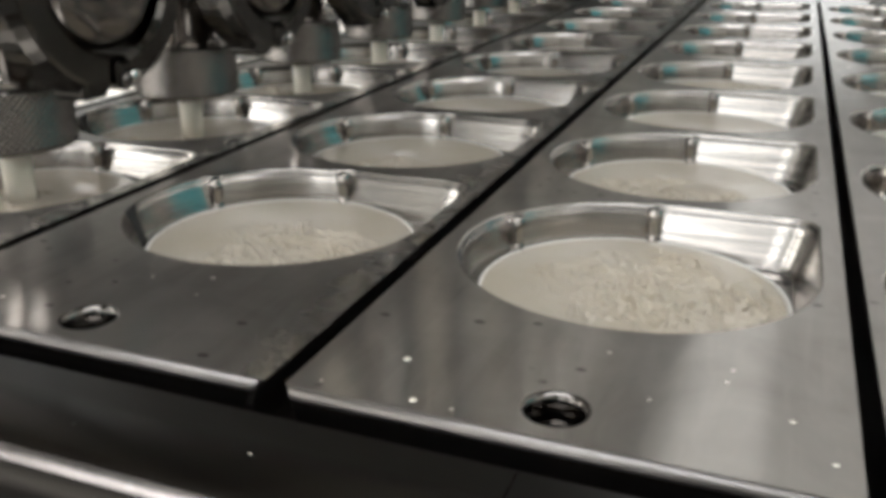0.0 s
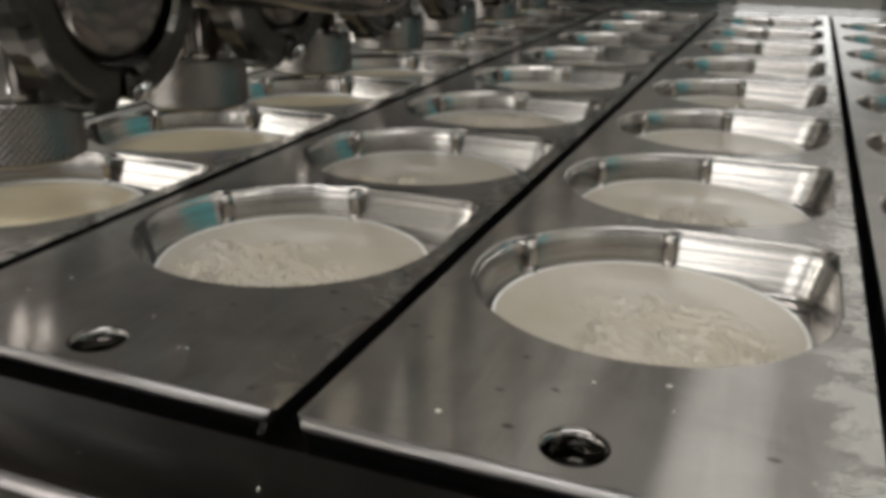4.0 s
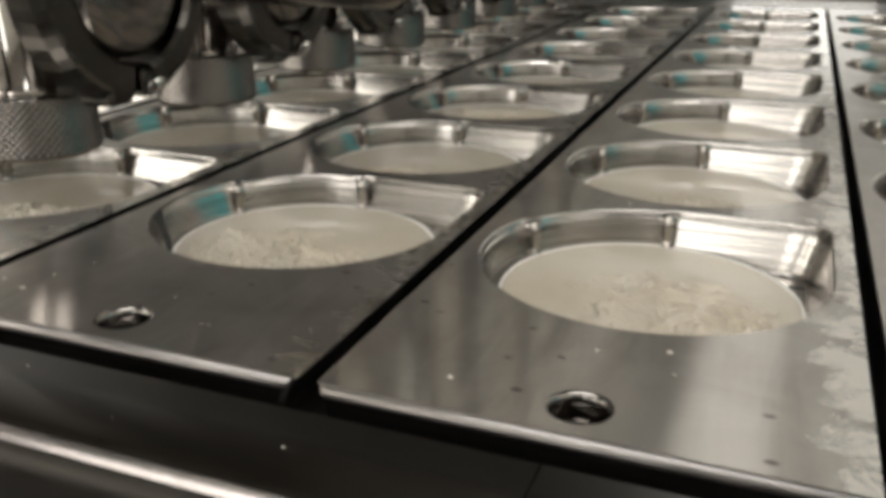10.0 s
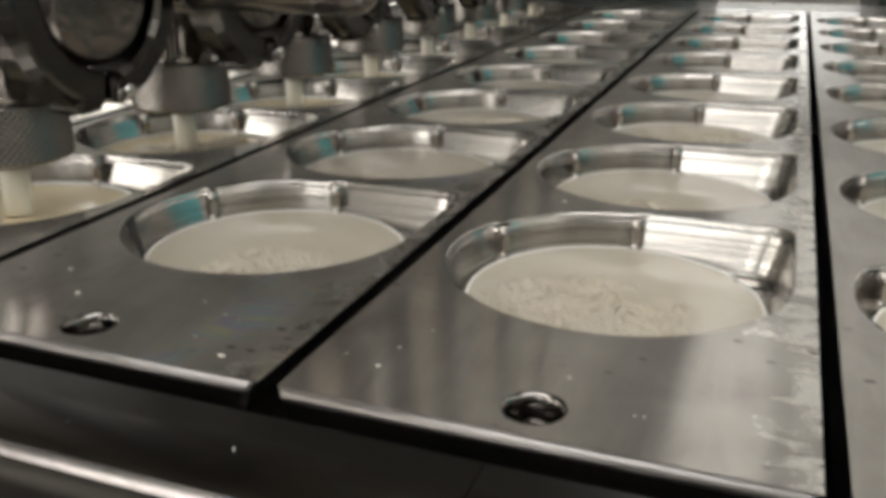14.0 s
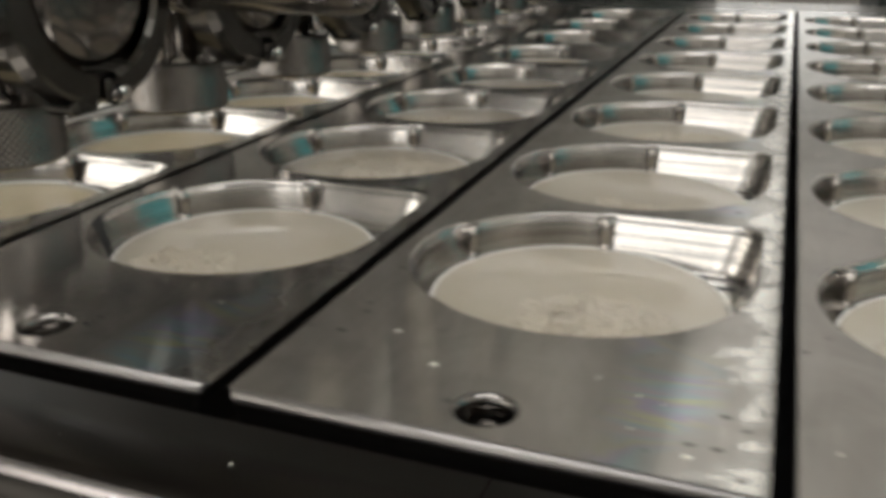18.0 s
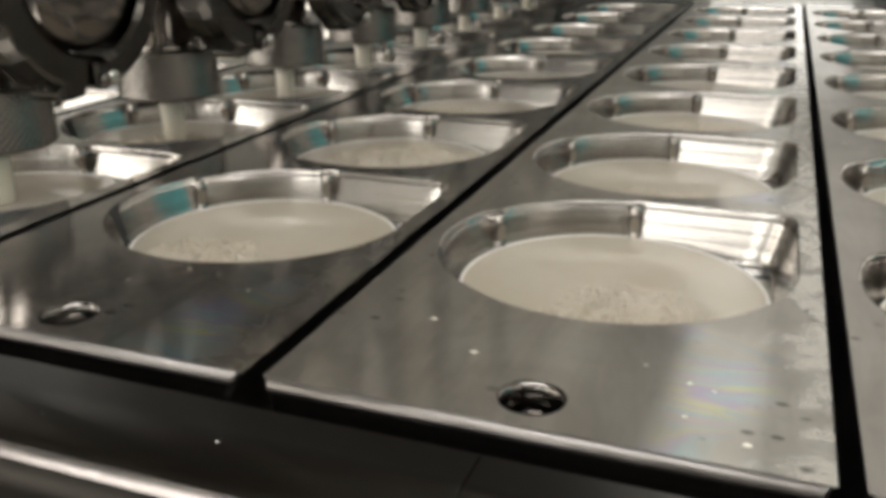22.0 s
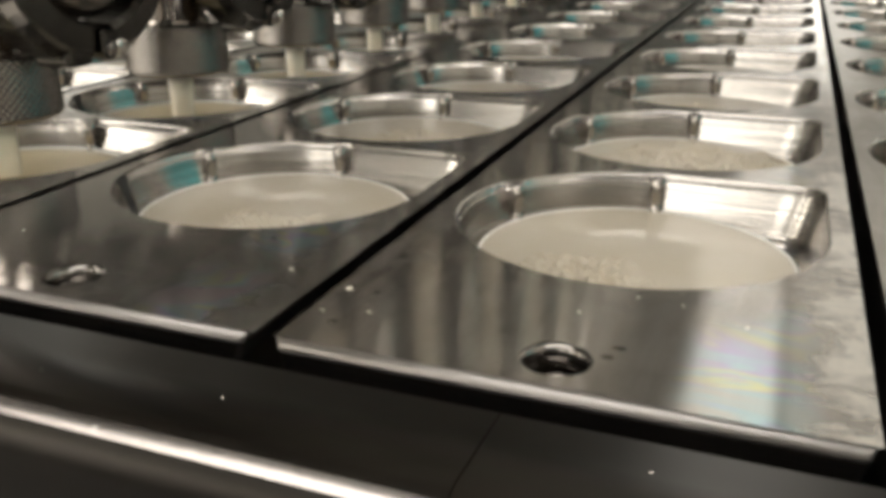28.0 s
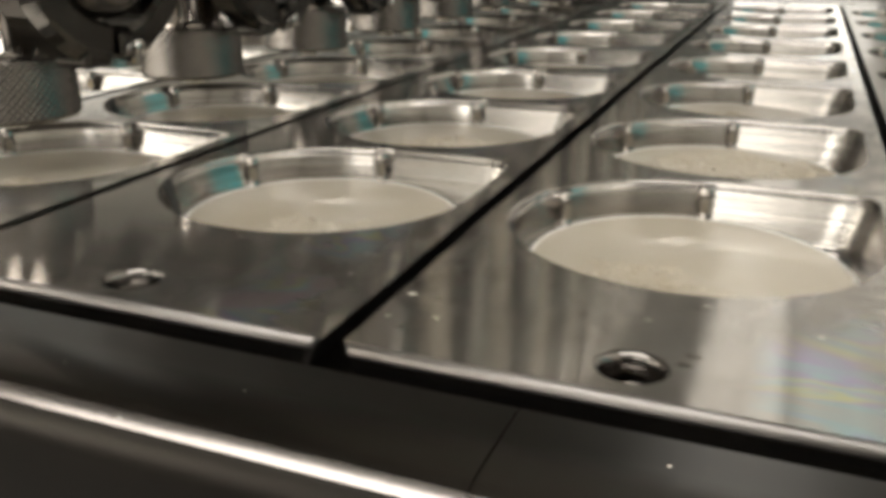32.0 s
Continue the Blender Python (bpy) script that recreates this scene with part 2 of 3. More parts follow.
FLOOR = plain("grey_floor", (0.22, 0.21, 0.20), 0.45, 0.12, 1.2)


def glow(name, colour, strength):
    m, nt, bsdf = material(name)
    bsdf.inputs["Base Color"].default_value = (*colour, 1)
    bsdf.inputs["Emission Color"].default_value = (*colour, 1)
    bsdf.inputs["Emission Strength"].default_value = strength
    return m


TUBE = glow("lit_diffuser", (1.0, 0.93, 0.83), 6.5)
FAINT_TUBE = glow("faint_diffuser", (1.0, 0.93, 0.83), 0.48)
SOFT_TUBE = glow("dim_diffuser", (1.0, 0.93, 0.83), 1.2)
FAR_PANE = glow("far_frosted_pane", (1.0, 0.94, 0.85), 1.9)
PANE = glow("frosted_pane", (1.0, 0.92, 0.80), 4.2)
SIDE_PANE = glow("side_frosted_pane", (1.0, 0.94, 0.85), 4.2)
SOUTH_PANE = glow("dim_frosted_pane", (1.0, 0.94, 0.85), 3.9)
PANEL = glow("bright_diffuser", (1.0, 0.94, 0.87), 10.6)


# ---- building helpers: lengths in plate pitches, z from the plates' tops ----
def mesh_ob(name, verts, faces, mat, parent=None, smooth=(), label="", weld=False):
    me = bpy.data.meshes.new(name)
    me.from_pydata([(x * U, y * U, z * U) for x, y, z in verts], [], faces)
    me.materials.append(mat)
    if weld:
        bm = bmesh.new()
        bm.from_mesh(me)
        for f, flag in zip(bm.faces, smooth):
            f.smooth = flag
        bmesh.ops.remove_doubles(bm, verts=bm.verts, dist=1e-6)
        bm.to_mesh(me)
        bm.free()
    elif smooth is True:
        me.polygons.foreach_set("use_smooth", [True] * len(faces))
    elif len(smooth):
        me.polygons.foreach_set("use_smooth", list(smooth))
    me.update()
    ob = new(name, me)
    ob.parent = parent
    if label:
        ob["label"] = label
    return ob


class Shape:
    """Collects vertices and faces of one part."""

    def __init__(self):
        self.v, self.f, self.s = [], [], []

    def ring(self, pts):
        n = len(self.v)
        self.v += [tuple(p) for p in pts]
        return list(range(n, n + len(pts)))

    def face(self, ids, smooth=False):
        self.f.append(tuple(ids))
        self.s.append(smooth)

    def bridge(self, a, b, smooth=True, closed=True):
        n = len(a)
        for i in range(n if closed else n - 1):
            j = (i + 1) % n
            self.face((a[i], a[j], b[j], b[i]), smooth)

    def lathe(self, profile, at=(0, 0, 0), axis="z", seg=32, smooth=True, caps=(False, False)):
        """profile: (radius, height) pairs, turned about an axis through at."""
        rings = []
        for r, h in profile:
            pts = []
            for k in range(seg):
                a = 2 * math.pi * k / seg
                c, s = r * math.cos(a), r * math.sin(a)
                p = {"z": (c, s, h), "x": (h, c, s), "y": (s, h, c)}[axis]
                pts.append((p[0] + at[0], p[1] + at[1], p[2] + at[2]))
            rings.append(self.ring(pts))
        for a, b in zip(rings, rings[1:]):
            self.bridge(a, b, smooth)
        if caps[0]:
            self.face(rings[0][::-1])
        if caps[1]:
            self.face(rings[-1])
        return self

    def box(self, x0, x1, y0, y1, z0, z1, bevel=0.0):
        """A box with chamfered edges round its top and bottom and its uprights."""
        b = bevel
        def loop(z, i):
            if b <= 0:
                return [(x0, y0, z), (x1, y0, z), (x1, y1, z), (x0, y1, z)]
            return [(x0 + b, y0 + i, z), (x1 - b, y0 + i, z), (x1 - i, y0 + b, z), (x1 - i, y1 - b, z),
                    (x1 - b, y1 - i, z), (x0 + b, y1 - i, z), (x0 + i, y1 - b, z), (x0 + i, y0 + b, z)]
        levels = [(z0, 0), (z1, 0)] if b <= 0 else [(z0, b), (z0 + b, 0), (z1 - b, 0), (z1, b)]
        rings = [self.ring(loop(z, i)) for z, i in levels]
        for a, c in zip(rings, rings[1:]):
            self.bridge(a, c, False)
        self.face(rings[0][::-1])
        self.face(rings[-1])
        return self

    def build(self, name, mat, parent=None, label="", weld=False):
        return mesh_ob(name, self.v, self.f, mat, parent, self.s, label, weld)


def thing(name, label, category, group="", at=(0, 0, 0)):
    ob = new(name)
    ob.empty_display_size = 0.02
    ob.matrix_basis = pose(at[0] * U, at[1] * U, Z0 + at[2] * U)
    return tagged(ob, label, category, group)


def at_top(ob, x=0, y=0, z=0):
    ob.matrix_basis = pose(x * U, y * U, Z0 + z * U)
    return ob


# ---- the room ----
def room_box(name, x0, x1, y0, y1, z0, z1, mat, label="", kind="structure"):
    s = Shape().box(x0 / U, x1 / U, y0 / U, y1 / U, z0 / U, z1 / U)
    return tagged(s.build(name, mat), label, "", "", kind)


RX0, RX1, RY0, RY1, RH = -3.6, 3.2, -3.0, 11.0, 3.1
room_box("floor", RX0, RX1, RY0, RY1, -0.1, 0.0, FLOOR, "grey concrete floor of the filling hall")
room_box("wall_north", RX0, RX1, RY1, RY1 + 0.15, 0.0, RH, WALL, "pale painted wall of the filling hall")
room_box("wall_south", RX0, RX1, RY0 - 0.15, RY0, 0.0, RH, WALL, "pale painted wall of the filling hall")
room_box("wall_west", RX0 - 0.15, RX0, RY0 - 0.15, RY1 + 0.15, 0.0, RH, WALL, "pale painted wall of the filling hall")
room_box("wall_east", RX1, RX1 + 0.15, RY0 - 0.15, RY1 + 0.15, 0.0, RH, WALL, "pale painted wall of the filling hall")
room_box("ceiling", RX0 - 0.15, RX1 + 0.15, RY0 - 0.15, RY1 + 0.15, RH, RH + 0.1, CEILING, "grey ceiling of the filling hall")


def ceiling_light(x, y, along_y=True, length=1.2, width=0.22, lit=None):
    ob = new("ceiling_light")
    ob.matrix_basis = pose(x, y, RH - 0.06, 0, 0, 0 if along_y else 90)
    tagged(ob, "unseen white ceiling luminaire with a lit diffuser", "ceiling light", "ceiling lights of the hall")
    w, l = width / 2 / U, length / 2 / U
    Shape().box(-w - 0.15, w + 0.15, -l - 0.15, l + 0.15, 0.1, 0.48, 0.05).build("frame", WALL, ob)
    Shape().box(-w, w, -l, l, 0.0, 0.12, 0.03).build("diffuser", lit or TUBE, ob, "glowing white diffuser")
    return ob


for k in range(7):
    ceiling_light(0.11, 1.6 + 1.3 * k, width=0.42, lit=SOFT_TUBE)
# dim row out of view, added to brighten what the right-hand plates reflect
for k in range(6):
    ceiling_light(0.76, 1.6 + 1.3 * k, width=0.78, lit=FAINT_TUBE)
# side rows out of view, added for general light and metal reflections
for ly in (4.2, 6.4, 8.6):
    ceiling_light(-2.2, ly, width=0.3)
for k in range(7):
    ceiling_light(2.75, -1.0 + 1.6 * k, width=0.4)
for k in range(4):
    ceiling_light(-2.2 + 1.22 * k, -1.05, along_y=False, width=0.7, lit=PANEL)



def unseen_window(name, x0, x1, y, z0, z1, facing, lit=None):
    """A frosted glowing window, unseen and added for reflections, in an end wall; facing is +1 or -1 along y."""
    ob = new(name)
    ob.matrix_basis = pose((x0 + x1) / 2, y, z0)
    tagged(ob, "unseen frosted window in a painted frame, added for reflections", "window", "", "structure")
    w, h, d = (x1 - x0) / 2 / U, (z1 - z0) / U, 0.25 * facing
    lo, hi = sorted((0.02 * facing, d))
    for a, b, c, e in ((-w, -w + 0.4, 0, h), (w - 0.4, w, 0, h), (-w + 0.4, w - 0.4, 0, 0.4), (-w + 0.4, w - 0.4, h - 0.4, h)):
        Shape().box(a, b, lo, hi, c, e, 0.03).build("window_frame", WALL, ob)
    lo, hi = sorted((0.04 * facing, 0.12 * facing))
    Shape().box(-w + 0.4, w - 0.4, lo, hi, 0.4, h - 0.4).build("pane", lit or PANE, ob, "glowing frosted pane")
    return ob


# panes out of view, added where the steel reflects something bright
unseen_window("window_1", -0.8, 0.2, RY0, 0.5, 2.7, 1, SOUTH_PANE)
unseen_window("window_2", -1.25, 1.25, 0, 0.7, 2.6, 1).matrix_basis = pose(RX0, -1.65, 0.7, 0, 0, -90)
unseen_window("window_3", -1.7, 1.7, 0, 1.0, 1.8, 1, FAR_PANE).matrix_basis = pose(RX0, 2.6, 1.0, 0, 0, -90)
# added to brighten the far ends of the plates
unseen_window("window_4", -2.8, 1.6, RY1, 0.9, 2.5, -1, FAR_PANE)

unseen_window("window_5", -3.4, -1.7, RY0, 0.7, 2.6, 1, SIDE_PANE)

# ---- the mould plates ----
C0 = 1.030                   # a cup's centre on the plate under rest position C
FRONT, BACK = 0.555, 0.555 + 0.888 * 2 + LANE * (LANES - 1)
CUP_Y = [0.888 + LANE * j for j in range(LANES)]   # from the plate's front edge
LENGTH = BACK - FRONT
LEDGE = -0.145


def pocket_outline(grow=0.0, n=96, least=0.0):
    """The pocket's edge, counter-clockwise: a circle, drawn in between the two pins, with a square corner for the cup's tab."""
    r, fillet = 0.429 + grow, 0.055
    pts = []
    for k in range(n):
        a = 2 * math.pi * k / n
        c, s = math.cos(a), math.sin(a)
        deg = math.degrees(a)
        d = r
        if 92 < deg < 152:
            d = max(r - 0.022, least)
        if c > 0 and s > 0:
            d = r / max(c, s)
            x, y = d * c, d * s
            q = r - fillet
            if x > q and y > q:
                b = q * (c + s)
                d = b + math.sqrt(max(b * b - 2 * q * q + fillet * fillet, 0))
        pts.append((d * c, d * s))
    return pts


def perimeter_points(angles, cx, cy, x0, x1, y0, y1):
    pts = []
    for a in angles:
        c, s = math.cos(a), math.sin(a)
        ks = []
        if c > 1e-9: ks.append((x1 - cx) / c)
        if c < -1e-9: ks.append((x0 - cx) / c)
        if s > 1e-9: ks.append((y1 - cy) / s)
        if s < -1e-9: ks.append((y0 - cy) / s)
        k = min(ks)
        pts.append((cx + k * c, cy + k * s))
    return pts


def cell(shape, cx, cy, x0, x1, y0, y1, profile):
    """A flat cell with a hole about (cx, cy). profile: outlines with their heights, from the top down."""
    hole = profile[0][0]
    angles = [math.atan2(y, x) for x, y in hole]
    corners = [math.atan2(y - cy, x - cx) for x, y in ((x1, y1), (x0, y1), (x0, y0), (x1, y0))]
    for target in corners:                       # turn the nearest spoke into each corner
        k = min(range(len(angles)), key=lambda q: abs((angles[q] - target + math.pi) % (2 * math.pi) - math.pi))
        angles[k] = target
    outer = shape.ring([(x, y, 0) for x, y in perimeter_points(angles, cx, cy, x0, x1, y0, y1)])
    top = shape.ring([(cx + x, cy + y, 0) for x, y in hole])
    shape.bridge(outer, top, False)
    last = None
    for pts, z, smooth in profile:
        ids = shape.ring([(cx + x, cy + y, z) for x, y in pts])
        if last is not None:
            shape.bridge(last, ids, smooth)
        last = ids


def circle(r, n=40):
    return [(r * math.cos(2 * math.pi * k / n), r * math.sin(2 * math.pi * k / n)) for k in range(n)]


def plate_body():
    s = Shape()
    e = 0.019                                  # rounding of the plate's ends
    x0, x1 = -0.476, 0.484                     # the flat top between the sharp long edges
    ch = 0.007
    pocket = [(pocket_outline(ch), 0.0, False), (pocket_outline(ch * 0.3), -ch * 0.4, True), (pocket_outline(0), -ch, True),
              (pocket_outline(-0.002), -0.020, True), (pocket_outline(-0.004), -0.022, False), (pocket_outline(-0.0051), -0.026, True), (pocket_outline(-0.0335, 96, 0.3905), LEDGE + 0.014, True),
              (pocket_outline(-0.036, 96, 0.390), LEDGE + 0.006, True), (pocket_outline(-0.041, 96, 0.388), LEDGE, True)]
    n = len(pocket[0][0])
    pocket += [(circle(0.365, n), LEDGE, False), (circle(0.36, n), -0.30, True)]
    for y in CUP_Y:
        cell(s, 0, y, x0, x1, y - LANE / 2, y + LANE / 2, pocket)
    bore = [(circle(0.061), 0.0, False), (circle(0.055), -0.008, True), (circle(0.053), -0.012, True)] + [(circle(0.0505 if k % 2 else 0.0535), -0.014 - 0.009 * k, False) for k in range(1, 5)] + [(circle(0.053), -0.10, True), (circle(0.02), -0.10, False)]
    for by, y0, y1 in ((0.114, e, CUP_Y[0] - LANE / 2), (LENGTH - 0.114, CUP_Y[-1] + LANE / 2, LENGTH - e)):
        cell(s, 0, by, x0, x1, y0, y1, bore)
    # rounded outer edge and sides
    def loop(q, z):
        c, i = 0.010, e * q
        under = 0.012 * (1 - q)                # the walls fall back below the sharp edges
        a, b, y0, y1 = x0 + under, x1 - under, i, LENGTH - i
        return [(a + c, y0, z), (b - c, y0, z), (b, y0 + c, z), (b, y1 - c, z), (b - c, y1, z), (a + c, y1, z), (a, y1 - c, z), (a, y0 + c, z)]
    last = s.ring([(x0, e, 0), (x1, e, 0), (x1, e, 0), (x1, LENGTH - e, 0), (x1, LENGTH - e, 0), (x0, LENGTH - e, 0), (x0, LENGTH - e, 0), (x0, e, 0)])
    for k in range(1, 6):
        a = k * math.pi / 10
        ids = s.ring(loop(1 - math.sin(a), (-e + e * math.cos(a)) * 0.9))
        s.bridge(last, ids, True)
        last = ids
    for dz, inset in ((-0.05, 0.012), (-0.30, 0.016)):
        kx = 1 - inset / 0.485
        ids = s.ring([(x * kx, y, dz) for x, y, z in loop(0, 0)])
        s.bridge(last, ids, False)
        last = ids
    return s


def bolt_shape():
    s = Shape()
    hexa = [(0.026 * math.cos(math.pi * k / 3), 0.026 * math.sin(math.pi * k / 3)) for k in range(6) for _ in range(4)]
    s.lathe([(0.047, -0.10), (0.047, -0.054), (0.043, -0.048)], seg=24)
    rim = s.ring([(0.043 * math.cos(math.pi * k / 12), 0.043 * math.sin(math.pi * k / 12), -0.048) for k in range(24)])
    mid = s.ring([(x, y, -0.048) for x, y in hexa])
    low = s.ring([(x, y, -0.085) for x, y in hexa])
    s.bridge(rim, mid, False)
    s.bridge(mid, low, False)
    s.face(low)
    return s


def pin_shape():
    return Shape().lathe([(0.019, LEDGE), (0.019, -0.085), (0.0165, -0.082), (0.0165, -0.076), (0.019, -0.073), (0.019, -0.006), (0.013, 0.0)], seg=14, caps=(False, True))


def dark_strip_shape():
    """A dark curved strip that runs down a pocket's wall."""
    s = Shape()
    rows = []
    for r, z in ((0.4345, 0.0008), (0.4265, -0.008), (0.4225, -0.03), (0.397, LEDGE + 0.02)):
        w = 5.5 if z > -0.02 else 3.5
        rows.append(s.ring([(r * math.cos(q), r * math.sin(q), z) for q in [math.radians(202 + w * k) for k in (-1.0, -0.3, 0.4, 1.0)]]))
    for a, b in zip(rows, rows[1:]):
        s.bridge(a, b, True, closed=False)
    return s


PIN_SPOTS = [(-0.350, 0.186), (-0.001, 0.388)]


def mould_plate():
    ob = thing("mould_plate", "brushed stainless steel mould plate with eight cup pockets", "mould plate", "mould plates on the conveyor")
    body = plate_body().build("plate", PLATE, ob, weld=True)
    body.data.materials.append(POCKET)
    body.data.materials.append(BOLT)
    body.data.materials.append(EDGE)
    for f in body.data.polygons:
        f.material_index = 0 if f.normal.z > 0.995 else 1
        bx, by = f.center.x / U, f.center.y / U
        # bore walls use the darker bolt steel, painting in the shade of the hole
        if f.center.z < -0.0004 and abs(bx) < 0.07 and min(abs(by - 0.114), abs(by - LENGTH + 0.114)) < 0.07:
            f.material_index = 2
        if min(by, LENGTH - by) < 0.03 and f.normal.z < 0.995 and f.center.z > -0.03 * U:
            f.material_index = 3
    bolt = pin = slot = dark_bar = None
    for y in (0.114, LENGTH - 0.114):
        if bolt is None:
            bolt = bolt_shape().build("bolt", BOLT, ob, "sunk hexagon socket bolt")
            hexa = [(0.0258 * math.cos(math.pi * k / 3), 0.0258 * math.sin(math.pi * k / 3)) for k in range(6)]
            # flat black hexagon that paints the shade deep in the bolt's recess
            socket_shade = Shape()
            socket_shade.face(socket_shade.ring([(x, y, -0.066) for x, y in hexa]))
            socket_shade = socket_shade.build("socket", BLACK, ob, "black hexagon painting the shade in the recess")
        else:
            o = bolt.copy()
            scene.collection.objects.link(o)
            bolt = o
            socket_shade = socket_shade.copy()
            scene.collection.objects.link(socket_shade)
        bolt.location = socket_shade.location = (0, y * U, 0)
    for y in CUP_Y:
        for px, py in PIN_SPOTS:
            if pin is None:
                pin = pin_shape().build("locating_pin", PIN, ob, "bright steel locating pin")
            else:
                pin = pin.copy()
                scene.collection.objects.link(pin)
            pin.location = (px * U, (y + py) * U, 0)
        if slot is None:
            slot = dark_strip_shape().build("rim_notch", BLACK, ob, "dark strip down the pocket wall")
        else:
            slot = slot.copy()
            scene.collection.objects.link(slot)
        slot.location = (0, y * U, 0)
        if dark_bar is None:
            dark_bar = Shape().box(0.322, 0.382, 0.299, 0.316, LEDGE + 0.0005, LEDGE + 0.003).build("corner_slit", BLACK, ob, "dark bar in the pocket corner")
        else:
            dark_bar = dark_bar.copy()
            scene.collection.objects.link(dark_bar)
        dark_bar.location = (0, y * U, 0)
    return ob


# where the skin is creased on each kind of cup: middle, reach, depth, fineness and how far the creases run one way
SKINS = [((0.10, -0.03), 0.33, 1.35, 1.1, 0.7), ((0.10, -0.12), 0.27, 1.15, 1.0, 0.5), ((-0.06, -0.17), 0.25, 1.4, 1.3, 0.8),
         ((0.09, -0.20), 0.21, 1.5, 1.6, 0.8), ((-0.08, -0.22), 0.19, 1.5, 1.6, 0.8), ((0.05, -0.20), 0.18, 1.0, 1.5, 0.7)]


def milk_disc(seed, skin, r=0.374):
    """The milk's surface: a shallow dome that clings to the rim, its skin drawn into fine creases in one area."""
    rnd = random.Random(seed)
    ox, oy = rnd.uniform(0, 50), rnd.uniform(0, 50)
    (mx, my), reach, deep, fine, along = skin
    s = Shape()
    seg, rings = 400, 130

    def height(x, y, q):
        z = 0.007 * (1 - q * q) + 0.0022 * noise.noise((6 * x + ox, 6 * y + oy, 1.0)) * (1 - q ** 8)
        d = math.hypot(x - mx, y - my) / reach + 0.55 * noise.noise((7 * x + ox, 7 * y + oy, 9.0))
        w = min(max((1.05 - d) / 0.4, 0.0), 1.0)
        if w > 0:
            wx, wy = x + 0.04 * noise.noise((8 * x + oy, 8 * y, 7.0)), y + 0.04 * noise.noise((8 * x, 8 * y + ox, 3.0))
            u, v = (wx * 0.83 - wy * 0.56) * along, wx * 0.56 + wy * 0.83
            n = noise.noise((17 * fine * u + ox, 17 * fine * v + oy, 0.0))
            m = noise.noise((34 * fine * u + oy, 34 * fine * v + ox, 4.0))
            crease = 0.012 * max(0.0, 1 - abs(n) / 0.13) ** 1.2 + 0.008 * max(0.0, 1 - abs(m) / 0.22) ** 1.2
            edge = min(max((1 - q) / 0.05, 0.0), 1.0)
            z += crease * deep * w * edge
        return z

    last = None
    centre = len(s.v)
    s.v.append((0, 0, height(0, 0, 0)))
    for k in range(1, rings + 1):
        q = k / rings
        pts = []
        for i in range(seg):
            a = 2 * math.pi * i / seg
            x, y = r * q * math.cos(a), r * q * math.sin(a)
            pts.append((x, y, height(x, y, q)))
        ids = s.ring(pts)
        if last is None:
            for i in range(seg):
                s.face((centre, ids[i], ids[(i + 1) % seg]), True)
        else:
            s.bridge(ids, last, True)
        last = ids
    low = s.ring([(r * math.cos(2 * math.pi * i / seg), r * math.sin(2 * math.pi * i / seg), -0.05) for i in range(seg)])
    s.bridge(low, last, True)
    s.face(low[::-1])
    return s


FILL = -0.098


def cup_shape():
    return Shape().lathe([(0.25, -0.86), (0.285, -0.85), (0.30, -0.82), (0.352, LEDGE - 0.02), (0.384, LEDGE + 0.002), (0.386, FILL - 0.004),
                          (0.383, FILL + 0.002), (0.378, FILL + 0.001), (0.373, FILL - 0.01), (0.345, LEDGE - 0.02), (0.293, -0.82), (0.05, -0.84)], seg=48, caps=(True, False))


def filled_cup(seed, skin):
    ob = thing("cup", "round white plastic cup filled with milk product", "cup", "cups in the mould plates")
    cup_shape().build("cup_wall", CUP, ob, "white plastic cup wall")
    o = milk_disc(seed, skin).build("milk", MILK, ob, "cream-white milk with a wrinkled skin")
    o.location = (0, 0, FILL * U)
    Shape().lathe([(0.0, 0.001), (0.2, 0.0), (0.34, -0.001), (0.373, 0.002), (0.373, -0.05)], at=(0, 0, FILL - 0.008), seg=48).build("curd", CURD, ob, "yellowish curd below the poured milk")
    return ob


def cup_turn(slot, j):
    return (slot * 73 + j * 131) % 50 - 25 if j else 0


SLOTS = range(-8, 5)          # conveyor places at the start; 0 is the plate whose cups stand in full view
PLATES, CUPS = [], []
first = mould_plate()
kinds = [filled_cup(k + 3, skin) for k, skin in enumerate(SKINS)]
used = set()
for slot in SLOTS:
    m = pose((C0 + slot) * U, FRONT * U, Z0)
    if slot == SLOTS[0]:
        plate = first
        plate.matrix_basis = m
    else:
        plate = copy_thing(first, m)
    PLATES.append((slot, plate))
    for j, y in enumerate(CUP_Y):
        k = (min(max(-slot, 0), 5) + j * 2) % 6
        m = pose((C0 + slot) * U, (FRONT + y) * U, Z0, 0, 0, cup_turn(slot, j))
        if k in used:
            cup = copy_thing(kinds[k], m)
        else:
            used.add(k)
            cup = kinds[k]
            cup.matrix_basis = m
        CUPS.append((slot, j, cup))

def drop_shape():
    return Shape().lathe([(1.0, 0.0), (0.92, 0.12), (0.6, 0.26), (0.0, 0.32)], seg=10)


drop_mesh = None
rnd = random.Random(5)
